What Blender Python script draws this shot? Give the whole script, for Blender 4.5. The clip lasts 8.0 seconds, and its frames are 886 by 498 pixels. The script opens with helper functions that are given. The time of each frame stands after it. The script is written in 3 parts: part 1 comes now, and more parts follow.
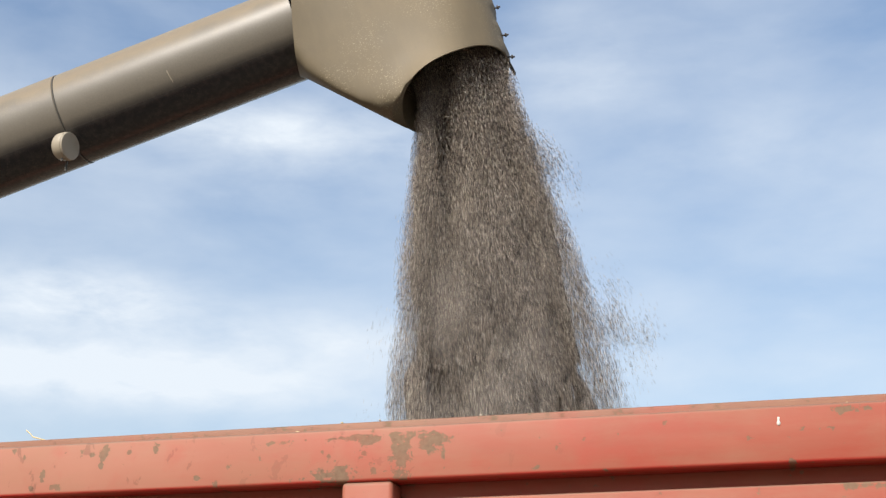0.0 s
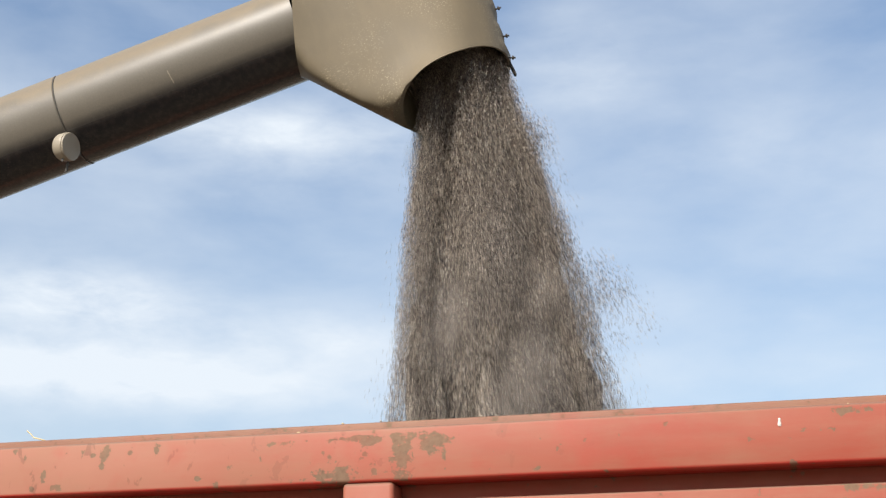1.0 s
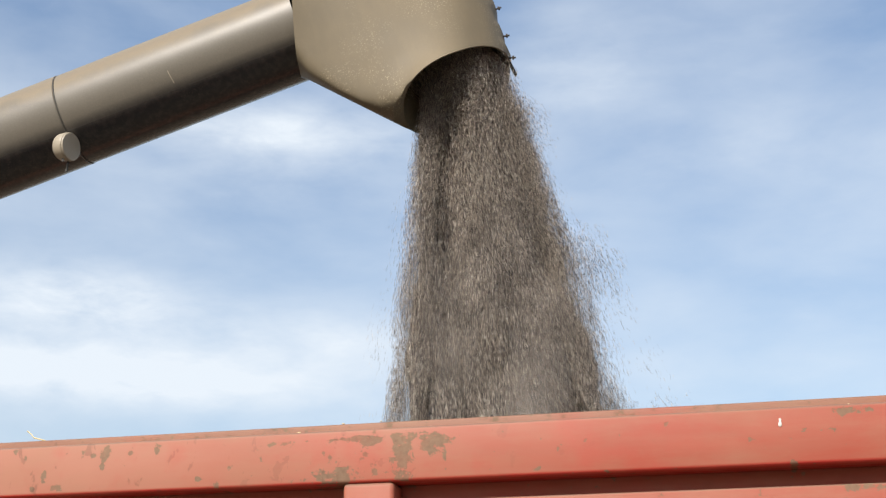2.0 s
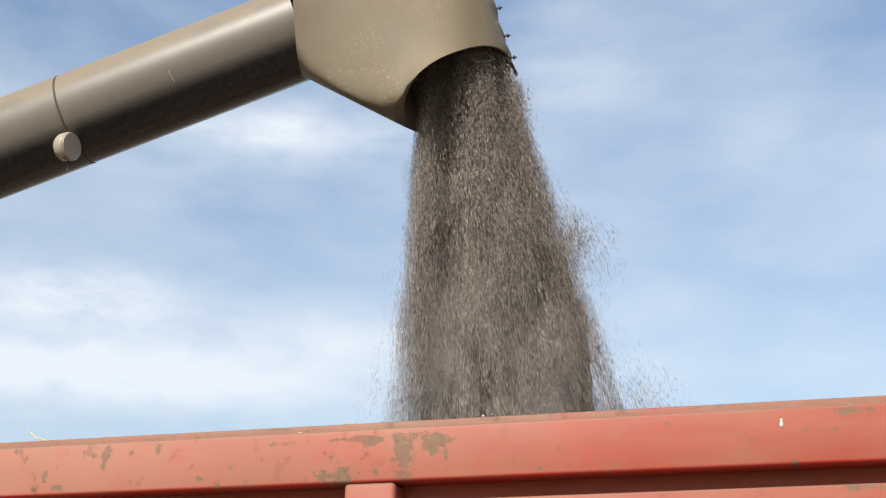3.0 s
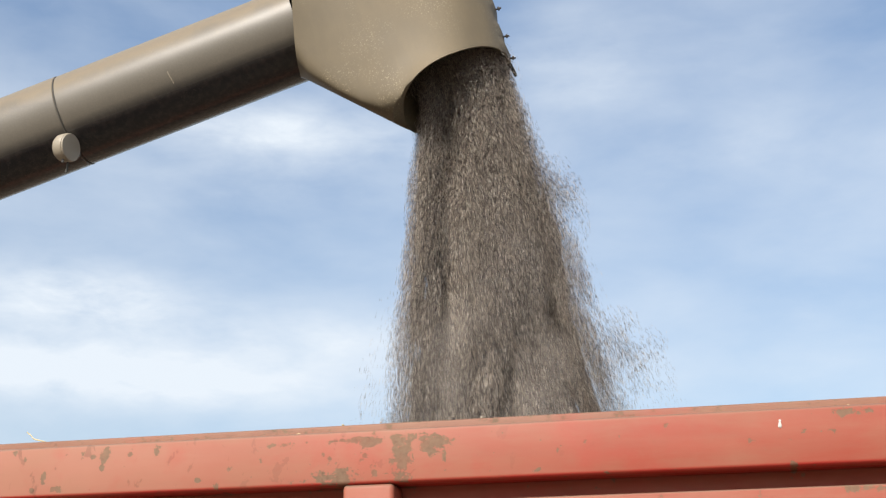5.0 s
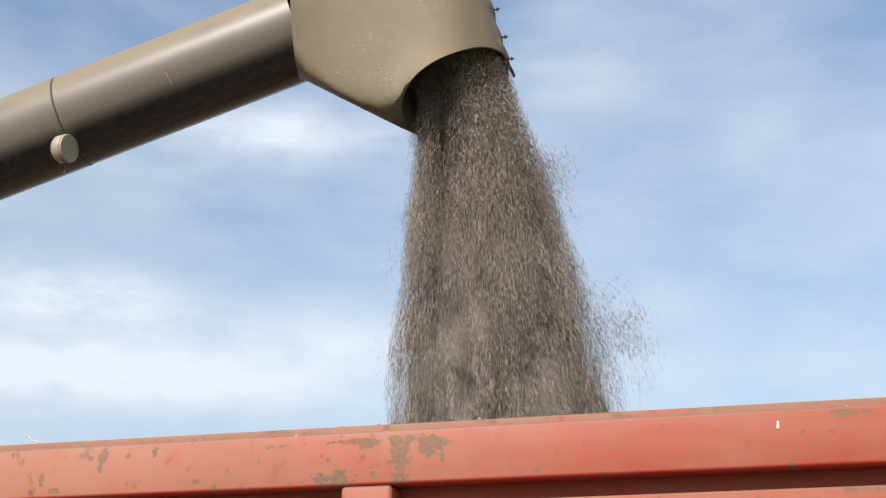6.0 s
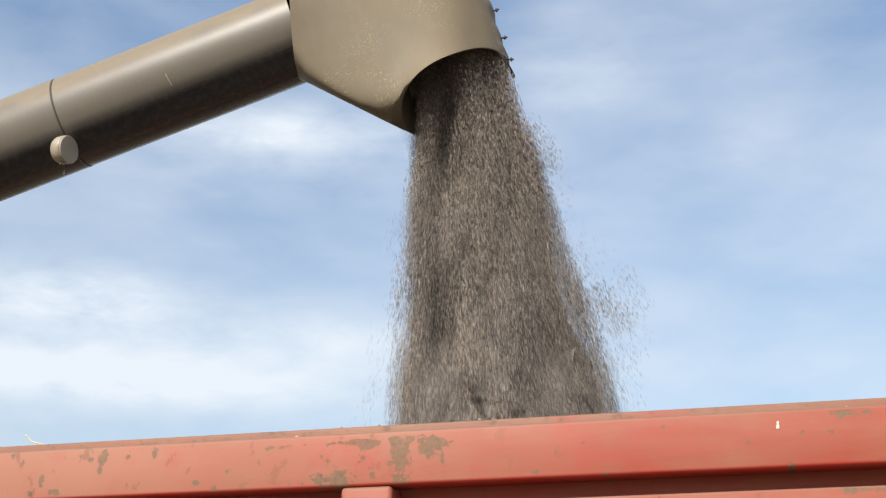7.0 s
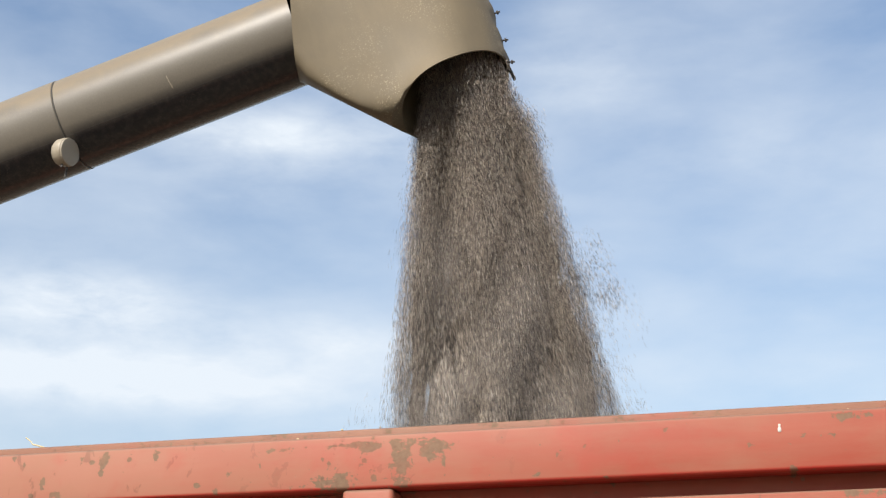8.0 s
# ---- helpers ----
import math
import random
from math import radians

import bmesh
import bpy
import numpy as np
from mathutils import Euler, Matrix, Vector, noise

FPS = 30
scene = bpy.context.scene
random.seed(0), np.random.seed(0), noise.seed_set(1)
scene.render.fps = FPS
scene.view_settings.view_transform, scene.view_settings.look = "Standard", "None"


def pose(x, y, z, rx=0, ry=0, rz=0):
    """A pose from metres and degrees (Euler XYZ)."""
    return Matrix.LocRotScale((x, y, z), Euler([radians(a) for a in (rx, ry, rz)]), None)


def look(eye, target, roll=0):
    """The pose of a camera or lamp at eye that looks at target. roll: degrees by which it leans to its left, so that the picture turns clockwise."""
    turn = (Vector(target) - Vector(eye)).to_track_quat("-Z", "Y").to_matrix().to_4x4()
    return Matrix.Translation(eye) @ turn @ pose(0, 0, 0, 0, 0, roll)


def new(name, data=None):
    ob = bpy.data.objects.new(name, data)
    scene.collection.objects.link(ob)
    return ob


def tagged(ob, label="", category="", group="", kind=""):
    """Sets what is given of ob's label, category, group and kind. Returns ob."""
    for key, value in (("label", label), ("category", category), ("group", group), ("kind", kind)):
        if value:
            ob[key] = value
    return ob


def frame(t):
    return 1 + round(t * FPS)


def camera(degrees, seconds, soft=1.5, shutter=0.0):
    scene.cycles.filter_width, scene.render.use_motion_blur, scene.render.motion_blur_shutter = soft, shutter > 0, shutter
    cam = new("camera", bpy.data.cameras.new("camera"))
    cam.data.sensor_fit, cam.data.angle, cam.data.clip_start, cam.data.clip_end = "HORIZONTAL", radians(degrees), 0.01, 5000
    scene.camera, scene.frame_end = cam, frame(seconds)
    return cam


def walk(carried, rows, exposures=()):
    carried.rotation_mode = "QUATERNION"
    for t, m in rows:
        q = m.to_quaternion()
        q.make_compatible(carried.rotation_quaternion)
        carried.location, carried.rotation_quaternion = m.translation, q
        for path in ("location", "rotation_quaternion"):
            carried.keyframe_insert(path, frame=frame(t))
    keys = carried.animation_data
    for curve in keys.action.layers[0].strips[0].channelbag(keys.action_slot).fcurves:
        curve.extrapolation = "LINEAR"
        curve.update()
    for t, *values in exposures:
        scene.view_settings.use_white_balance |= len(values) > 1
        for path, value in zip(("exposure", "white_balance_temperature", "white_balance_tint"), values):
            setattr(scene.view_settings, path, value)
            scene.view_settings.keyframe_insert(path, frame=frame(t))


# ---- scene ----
cam = camera(40, 8.0, soft=1.3, shutter=0.6)

# seconds, sideways, up, yaw, pitch, roll: the small sway of a hand-held camera
SWAY = [
    (0.0, 0.0018, -0.0001, -0.012, -0.037, -0.046), (0.5, 0.0000, 0.0006, -0.007, -0.028, -0.007),
    (1.0, 0.0, 0.0, 0.0, 0.0, 0.0), (1.5, -0.0004, 0.0007, -0.003, -0.005, -0.007),
    (3.0, -0.0047, 0.0033, -0.001, -0.044, 0.006), (3.5, -0.0058, 0.0028, 0.002, -0.025, 0.020),
    (4.0, -0.0055, 0.0041, -0.009, -0.041, 0.025), (4.5, -0.0024, 0.0046, 0.017, -0.042, -0.013),
    (6.0, 0.0055, 0.0108, 0.009, -0.057, -0.079), (6.5, 0.0060, 0.0097, -0.001, -0.037, -0.157),
    (7.0, 0.0059, 0.0104, 0.003, -0.013, -0.136), (7.5, 0.0051, 0.0125, 0.013, -0.009, -0.171),
    (8.0, 0.0028, 0.0114, 0.009, 0.091, -0.141)]
walk(cam, [(t, pose(x, 0, 1.7 + z, 110 + pitch, 0, yaw) @ pose(0, 0, 0, 0, 0, roll)) for t, x, z, yaw, pitch, roll in SWAY],
     exposures=[(0.0, 0.23), (8.0, 0.23)])

# ---- light ----
SUN_DIR = Vector((-0.38, -0.70, 0.63)).normalized()
SUN_EL, SUN_ROT = math.asin(SUN_DIR.z), math.atan2(SUN_DIR.x, SUN_DIR.y)
sun = new("sun", bpy.data.lights.new("sun", "SUN"))
sun.data.energy, sun.data.angle, sun.data.color = 4.9, radians(0.6), (1.0, 0.93, 0.84)
sun.matrix_world = look(SUN_DIR * 40, (0, 0, 0))


def build_world():
    world = bpy.data.worlds.new("sky")
    world.use_nodes = True
    scene.world = world
    nt = world.node_tree
    nt.nodes.clear()
    N, L = nt.nodes.new, nt.links.new

    def mth(op, a, b=None, c=None, clamp=False):
        nd = N("ShaderNodeMath")
        nd.operation, nd.use_clamp = op, clamp
        for i, v in enumerate((a, b, c)):
            if v is None:
                continue
            if isinstance(v, (int, float)):
                nd.inputs[i].default_value = v
            else:
                L(v, nd.inputs[i])
        return nd.outputs[0]

    def vec(op, a, b):
        nd = N("ShaderNodeVectorMath")
        nd.operation = op
        for i, v in enumerate((a, b)):
            if isinstance(v, (tuple, Vector)):
                nd.inputs[i].default_value = v
            else:
                L(v, nd.inputs[i])
        return nd

    def noise_tex(vector, scale, detail, rough, distort=0.0):
        nd = N("ShaderNodeTexNoise")
        L(vector, nd.inputs["Vector"])
        nd.inputs["Scale"].default_value, nd.inputs["Detail"].default_value = scale, detail
        nd.inputs["Roughness"].default_value, nd.inputs["Distortion"].default_value = rough, distort
        return nd.outputs["Fac"]

    sky = N("ShaderNodeTexSky")
    sky.sky_type, sky.sun_disc = "NISHITA", False
    sky.sun_elevation, sky.sun_rotation = SUN_EL, SUN_ROT
    sky.air_density, sky.dust_density, sky.ozone_density = 1.0, 1.2, 1.5
    way = N("ShaderNodeTexCoord").outputs["Generated"]
    sep = N("ShaderNodeSeparateXYZ")
    L(way, sep.inputs[0])
    # wisps: broad and fine noise, stretched along the horizon
    flat = vec("MULTIPLY", way, (1.0, 1.0, 2.6)).outputs[0]
    broad = noise_tex(flat, 2.6, 3, 0.5, 0.1)
    fine = noise_tex(flat, 7.0, 5, 0.55, 0.15)
    tufts = noise_tex(flat, 19.0, 6, 0.6, 0.3)
    # cloud banks: the way to each, its breadth and height, its weight
    cover = None
    for c, s, weight in CLOUDS:
        off = vec("SUBTRACT", way, Vector(c).normalized()[:]).outputs[0]
        off = vec("MULTIPLY", off, (1 / s[0], 1 / s[0], 1 / s[1])).outputs[0]
        q = vec("DOT_PRODUCT", off, off).outputs["Value"]
        g = mth("MULTIPLY", mth("EXPONENT", mth("MULTIPLY", q, -1.0)), weight)
        cover = g if cover is None else mth("ADD", cover, g)
    # haze whitens the sky low down
    low = mth("MULTIPLY", mth("EXPONENT", mth("MULTIPLY", mth("MAXIMUM", sep.outputs["Z"], 0.0), -5.0)), 1.0)
    amount = mth("ADD", mth("MULTIPLY", mth("SUBTRACT", broad, 0.5), 1.3), mth("MULTIPLY", mth("SUBTRACT", fine, 0.5), 0.9))
    soft_fine = mth("ADD", mth("MULTIPLY", amount, 0.70), 0.22)
    cover = mth("MULTIPLY", cover, mth("ADD", mth("ADD", mth("MULTIPLY", fine, 1.5), mth("MULTIPLY", tufts, 1.3)), -0.4))
    fac = mth("ADD", mth("ADD", soft_fine, cover), mth("MULTIPLY", low, 0.33), clamp=True)
    grey = N("ShaderNodeMix")
    grey.data_type = "RGBA"
    L(fac, grey.inputs["Factor"])
    tint = vec("MULTIPLY", sky.outputs[0], (SKY_GAIN[0], SKY_GAIN[1], SKY_GAIN[2])).outputs[0]
    lift = mth("ADD", mth("MULTIPLY", mth("MAXIMUM", sep.outputs["Z"], 0.0), 0.80), 0.66)
    scaled = N("ShaderNodeVectorMath")
    scaled.operation = "SCALE"
    L(tint, scaled.inputs[0])
    L(lift, scaled.inputs["Scale"])
    L(scaled.outputs[0], grey.inputs[6])
    grey.inputs[7].default_value = (*CLOUD_WHITE, 1)
    bg = N("ShaderNodeBackground")
    L(grey.outputs[2], bg.inputs["Color"])
    bg.inputs["Strength"].default_value = 0.125
    out = N("ShaderNodeOutputWorld")
    L(bg.outputs[0], out.inputs[0])


SKY_GAIN = (1.37, 1.30, 1.22)
CLOUD_WHITE = (5.7, 6.2, 6.75)
CLOUDS = [((-0.130, 0.896, 0.424), (0.133, 0.023), 0.62), ((-0.290, 0.911, 0.292), (0.075, 0.022), 0.85), ((-0.190, 0.945, 0.265), (0.135, 0.030), 0.34), ((-0.317, 0.918, 0.237), (0.114, 0.024), 0.46),
          ((-0.205, 0.952, 0.227), (0.149, 0.021), 0.40), ((-0.085, 0.959, 0.271), (0.060, 0.017), 0.26), ((0.108, 0.876, 0.470), (0.059, 0.040), 0.24),
          ((0.232, 0.886, 0.402), (0.099, 0.019), 0.14), ((0.207, 0.910, 0.358), (0.034, 0.012), -0.15), ((0.287, 0.918, 0.275), (0.020, 0.014), 0.12),
          ((0.253, 0.937, 0.242), (0.107, 0.019), 0.06), ((-0.313, 0.814, 0.490), (0.052, 0.028), -0.16), ((-0.103, 0.941, 0.323), (0.065, 0.017), -0.08),
          ((-0.140, 0.914, 0.382), (0.101, 0.021), 0.16), ((0.319, 0.821, 0.474), (0.052, 0.036), -0.12)]
build_world()


# ---- materials ----
def material(name):
    m = bpy.data.materials.new(name)
    m.use_nodes = True
    nt = m.node_tree
    return m, nt, nt.nodes["Principled BSDF"]


def ramp(nt, fac, stops):
    nd = nt.nodes.new("ShaderNodeValToRGB")
    while len(nd.color_ramp.elements) < len(stops):
        nd.color_ramp.elements.new(0.5)
    for e, (p, c) in zip(nd.color_ramp.elements, stops):
        e.position, e.color = p, (*c, 1) if len(c) == 3 else c
    nt.links.new(fac, nd.inputs[0])
    return nd.outputs[0]


def tex(nt, scale, detail=4.0, rough=0.55, stretch=(1, 1, 1), distort=0.0):
    co = nt.nodes.new("ShaderNodeTexCoord")
    mp = nt.nodes.new("ShaderNodeMapping")
    mp.inputs["Scale"].default_value = stretch
    nd = nt.nodes.new("ShaderNodeTexNoise")
    nd.inputs["Scale"].default_value, nd.inputs["Detail"].default_value = scale, detail
    nd.inputs["Roughness"].default_value, nd.inputs["Distortion"].default_value = rough, distort
    nt.links.new(co.outputs["Object"], mp.inputs[0])
    nt.links.new(mp.outputs[0], nd.inputs["Vector"])
    return nd.outputs["Fac"]


def mixc(nt, fac, a, b, blend="MIX"):
    nd = nt.nodes.new("ShaderNodeMix")
    nd.data_type, nd.blend_type = "RGBA", blend
    for sock, v in ((nd.inputs["Factor"], fac), (nd.inputs[6], a), (nd.inputs[7], b)):
        if isinstance(v, (int, float)):
            sock.default_value = v
        elif isinstance(v, tuple):
            sock.default_value = (*v, 1)
        else:
            nt.links.new(v, sock)
    return nd.outputs[2]


def calc(nt, op, a, b, clamp=False):
    nd = nt.nodes.new("ShaderNodeMath")
    nd.operation, nd.use_clamp = op, clamp
    for i, v in enumerate((a, b)):
        if isinstance(v, (int, float)):
            nd.inputs[i].default_value = v
        else:
            nt.links.new(v, nd.inputs[i])
    return nd.outputs[0]


def bump(nt, bsdf, height, strength, distance=0.005):
    nd = nt.nodes.new("ShaderNodeBump")
    nd.inputs["Strength"].default_value, nd.inputs["Distance"].default_value = strength, distance
    nt.links.new(height, nd.inputs["Height"])
    nt.links.new(nd.outputs[0], bsdf.inputs["Normal"])


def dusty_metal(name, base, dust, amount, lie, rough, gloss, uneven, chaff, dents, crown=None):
    """Olive-grey painted sheet steel under harvest dust, thickest on what faces up; a steep lie also paints a shaded
    underside.
    """
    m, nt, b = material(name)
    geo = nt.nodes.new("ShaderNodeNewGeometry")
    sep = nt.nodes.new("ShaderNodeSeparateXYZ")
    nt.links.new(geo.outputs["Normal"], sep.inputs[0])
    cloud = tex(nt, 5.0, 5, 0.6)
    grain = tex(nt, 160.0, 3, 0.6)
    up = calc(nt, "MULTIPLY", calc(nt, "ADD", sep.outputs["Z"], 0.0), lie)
    dust_shade = calc(nt, "ADD", calc(nt, "ADD", up, amount), calc(nt, "MULTIPLY", calc(nt, "SUBTRACT", cloud, 0.5), uneven), True)
    dust_shade = calc(nt, "MULTIPLY", dust_shade, 0.85)
    dust_shade = calc(nt, "MULTIPLY", dust_shade, calc(nt, "ADD", calc(nt, "MULTIPLY", grain, 0.5), 0.7), True)
    col = mixc(nt, dust_shade, base, dust)
    if crown:
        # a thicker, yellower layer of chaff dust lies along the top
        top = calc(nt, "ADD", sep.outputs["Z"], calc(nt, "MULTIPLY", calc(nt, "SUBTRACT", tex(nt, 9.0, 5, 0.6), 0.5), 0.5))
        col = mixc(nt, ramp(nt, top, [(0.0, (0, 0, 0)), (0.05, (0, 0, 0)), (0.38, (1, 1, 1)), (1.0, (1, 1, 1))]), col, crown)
    brushed = ramp(nt, tex(nt, 40.0, 4, 0.6, (1.0, 1.0, 0.12)), [(0.45, (0, 0, 0)), (0.7, (1, 1, 1))])
    col = mixc(nt, calc(nt, "MULTIPLY", brushed, 0.16), col, dust)
    specks = ramp(nt, tex(nt, 170.0, 2, 0.5), [(0.0, (0, 0, 0)), (0.60, (0, 0, 0)), (0.65, (1, 1, 1)), (1.0, (1, 1, 1))])
    where = ramp(nt, tex(nt, 4.0, 2), [(0.0, (0, 0, 0)), (0.45, (0, 0, 0)), (0.6, (1, 1, 1)), (1.0, (1, 1, 1))])
    col = mixc(nt, calc(nt, "MULTIPLY", calc(nt, "MULTIPLY", specks, where), chaff), col, (0.55, 0.47, 0.31))
    nt.links.new(col, b.inputs["Base Color"])
    nt.links.new(calc(nt, "ADD", calc(nt, "MULTIPLY", dust_shade, 0.2), rough), b.inputs["Roughness"])
    b.inputs["IOR"].default_value = gloss
    bump(nt, b, calc(nt, "ADD", calc(nt, "MULTIPLY", tex(nt, 3.5, 2), 9.0), calc(nt, "MULTIPLY", grain, 0.35)), dents, 0.004)
    return m


def red_paint(name, worn=0.0, bleach=1.0):
    """Sun-bleached red paint, flaked off to grey-brown primer and rust in patches."""
    m, nt, b = material(name)
    fade = tex(nt, 1.6, 4, 0.6)
    streak = tex(nt, 7.0, 5, 0.65, (0.35, 1, 2.2))
    col = mixc(nt, ramp(nt, fade, [(0.3, (0, 0, 0)), (0.7, (1, 1, 1))]), (0.275, 0.044, 0.024), (0.295, 0.074, 0.043))
    col = mixc(nt, calc(nt, "MULTIPLY", ramp(nt, streak, [(0.40, (0, 0, 0)), (0.75, (1, 1, 1))]), 0.32), col, (0.34, 0.155, 0.10))
    fine = tex(nt, 26.0, 5, 0.65, (0.10, 1, 1))
    col = mixc(nt, calc(nt, "MULTIPLY", ramp(nt, fine, [(0.42, (0, 0, 0)), (0.72, (1, 1, 1))]), 0.36 * bleach), col, (0.24, 0.075, 0.045))
    # one end of the rail is bleached paler than the other
    at = nt.nodes.new("ShaderNodeSeparateXYZ")
    nt.links.new(nt.nodes.new("ShaderNodeTexCoord").outputs["Object"], at.inputs[0])
    pale = calc(nt, "ADD", calc(nt, "MULTIPLY", at.outputs["X"], -0.38), calc(nt, "MULTIPLY", fade, 0.55), True)
    pale = calc(nt, "MULTIPLY", pale, bleach)
    col = mixc(nt, pale, col, (0.335, 0.160, 0.108))
    # what faces the sky is bleached and dusty; undersides are painted deep red, as shade and bounced light tint them
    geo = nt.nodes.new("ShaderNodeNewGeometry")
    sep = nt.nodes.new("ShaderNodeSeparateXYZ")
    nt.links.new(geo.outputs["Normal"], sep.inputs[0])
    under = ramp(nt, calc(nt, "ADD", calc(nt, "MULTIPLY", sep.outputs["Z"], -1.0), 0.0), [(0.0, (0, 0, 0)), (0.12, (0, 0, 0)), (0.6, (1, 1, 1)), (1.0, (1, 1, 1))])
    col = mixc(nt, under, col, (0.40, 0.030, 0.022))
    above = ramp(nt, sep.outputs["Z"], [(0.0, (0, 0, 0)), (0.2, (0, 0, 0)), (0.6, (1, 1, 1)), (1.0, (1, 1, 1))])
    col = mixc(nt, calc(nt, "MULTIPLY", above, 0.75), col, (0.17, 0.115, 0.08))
    if worn:
        col = mixc(nt, 0.8, col, (0.20, 0.098, 0.06))
    # rubbed spots: the paint is gone where broken noise and nearness to a spot add up
    co = nt.nodes.new("ShaderNodeTexCoord").outputs["Object"]
    near = None
    for x, z, rx, rz, weight in WEAR:
        sub = nt.nodes.new("ShaderNodeVectorMath")
        sub.operation = "SUBTRACT"
        nt.links.new(co, sub.inputs[0])
        sub.inputs[1].default_value = (x, 0, z)
        mul = nt.nodes.new("ShaderNodeVectorMath")
        mul.operation = "MULTIPLY"
        nt.links.new(sub.outputs[0], mul.inputs[0])
        mul.inputs[1].default_value = (1 / rx, 0, 1 / rz)
        dot = nt.nodes.new("ShaderNodeVectorMath")
        dot.operation = "DOT_PRODUCT"
        nt.links.new(mul.outputs[0], dot.inputs[0])
        nt.links.new(mul.outputs[0], dot.inputs[1])
        g = calc(nt, "MULTIPLY", calc(nt, "EXPONENT", calc(nt, "MULTIPLY", dot.outputs["Value"], -1.0), 0.0), weight)
        near = g if near is None else calc(nt, "ADD", near, g)
    chips = tex(nt, 42.0, 7, 0.68, (0.8, 1, 1), 0.3)
    small = tex(nt, 34.0, 2, 0.5)
    gone = calc(nt, "ADD", calc(nt, "ADD", calc(nt, "MULTIPLY", calc(nt, "MINIMUM", near, 1.5), 0.165), chips), worn)
    mask = ramp(nt, gone, [(0.0, (0, 0, 0)), (0.655, (0, 0, 0)), (0.68, (1, 1, 1)), (1.0, (1, 1, 1))])
    dots = ramp(nt, small, [(0.0, (0, 0, 0)), (0.70, (0, 0, 0)), (0.72, (0.8, 0.8, 0.8)), (1.0, (1, 1, 1))])
    mask = calc(nt, "MAXIMUM", mask, dots)
    primer = mixc(nt, tex(nt, 70.0, 3), (0.085, 0.060, 0.038), (0.205, 0.150, 0.095))
    col = mixc(nt, calc(nt, "MULTIPLY", mask, 0.85), col, primer)
    nick = ramp(nt, tex(nt, 19.0, 4, 0.6, (1.0, 1, 0.8), 0.5), [(0.0, (0, 0, 0)), (0.625, (0, 0, 0)), (0.645, (1, 1, 1)), (1.0, (1, 1, 1))])
    nick = calc(nt, "MULTIPLY", nick, calc(nt, "ADD", pale, 0.05, True))
    col = mixc(nt, calc(nt, "MULTIPLY", nick, 0.45), col, (0.080, 0.038, 0.024))
    blush = ramp(nt, tex(nt, 5.0, 4, 0.6), [(0.5, (0, 0, 0)), (0.7, (1, 1, 1))])
    col = mixc(nt, calc(nt, "MULTIPLY", blush, 0.35), col, (0.36, 0.045, 0.03))
    grime = ramp(nt, tex(nt, 12.0, 5, 0.65, (0.4, 1, 1)), [(0.45, (0, 0, 0)), (0.8, (1, 1, 1))])
    col = mixc(nt, calc(nt, "MULTIPLY", grime, (0.42 + 3.0 * worn) * bleach), col, (0.26, 0.145, 0.085))
    nt.links.new(col, b.inputs["Base Color"])
    nt.links.new(calc(nt, "ADD", calc(nt, "MULTIPLY", mask, 0.2), 0.56), b.inputs["Roughness"])
    b.inputs["Specular IOR Level"].default_value = 0.32
    bump(nt, b, calc(nt, "SUBTRACT", calc(nt, "MULTIPLY", tex(nt, 40.0, 3), 0.3), calc(nt, "MULTIPLY", mask, 0.5)), 0.35, 0.002)
    return m


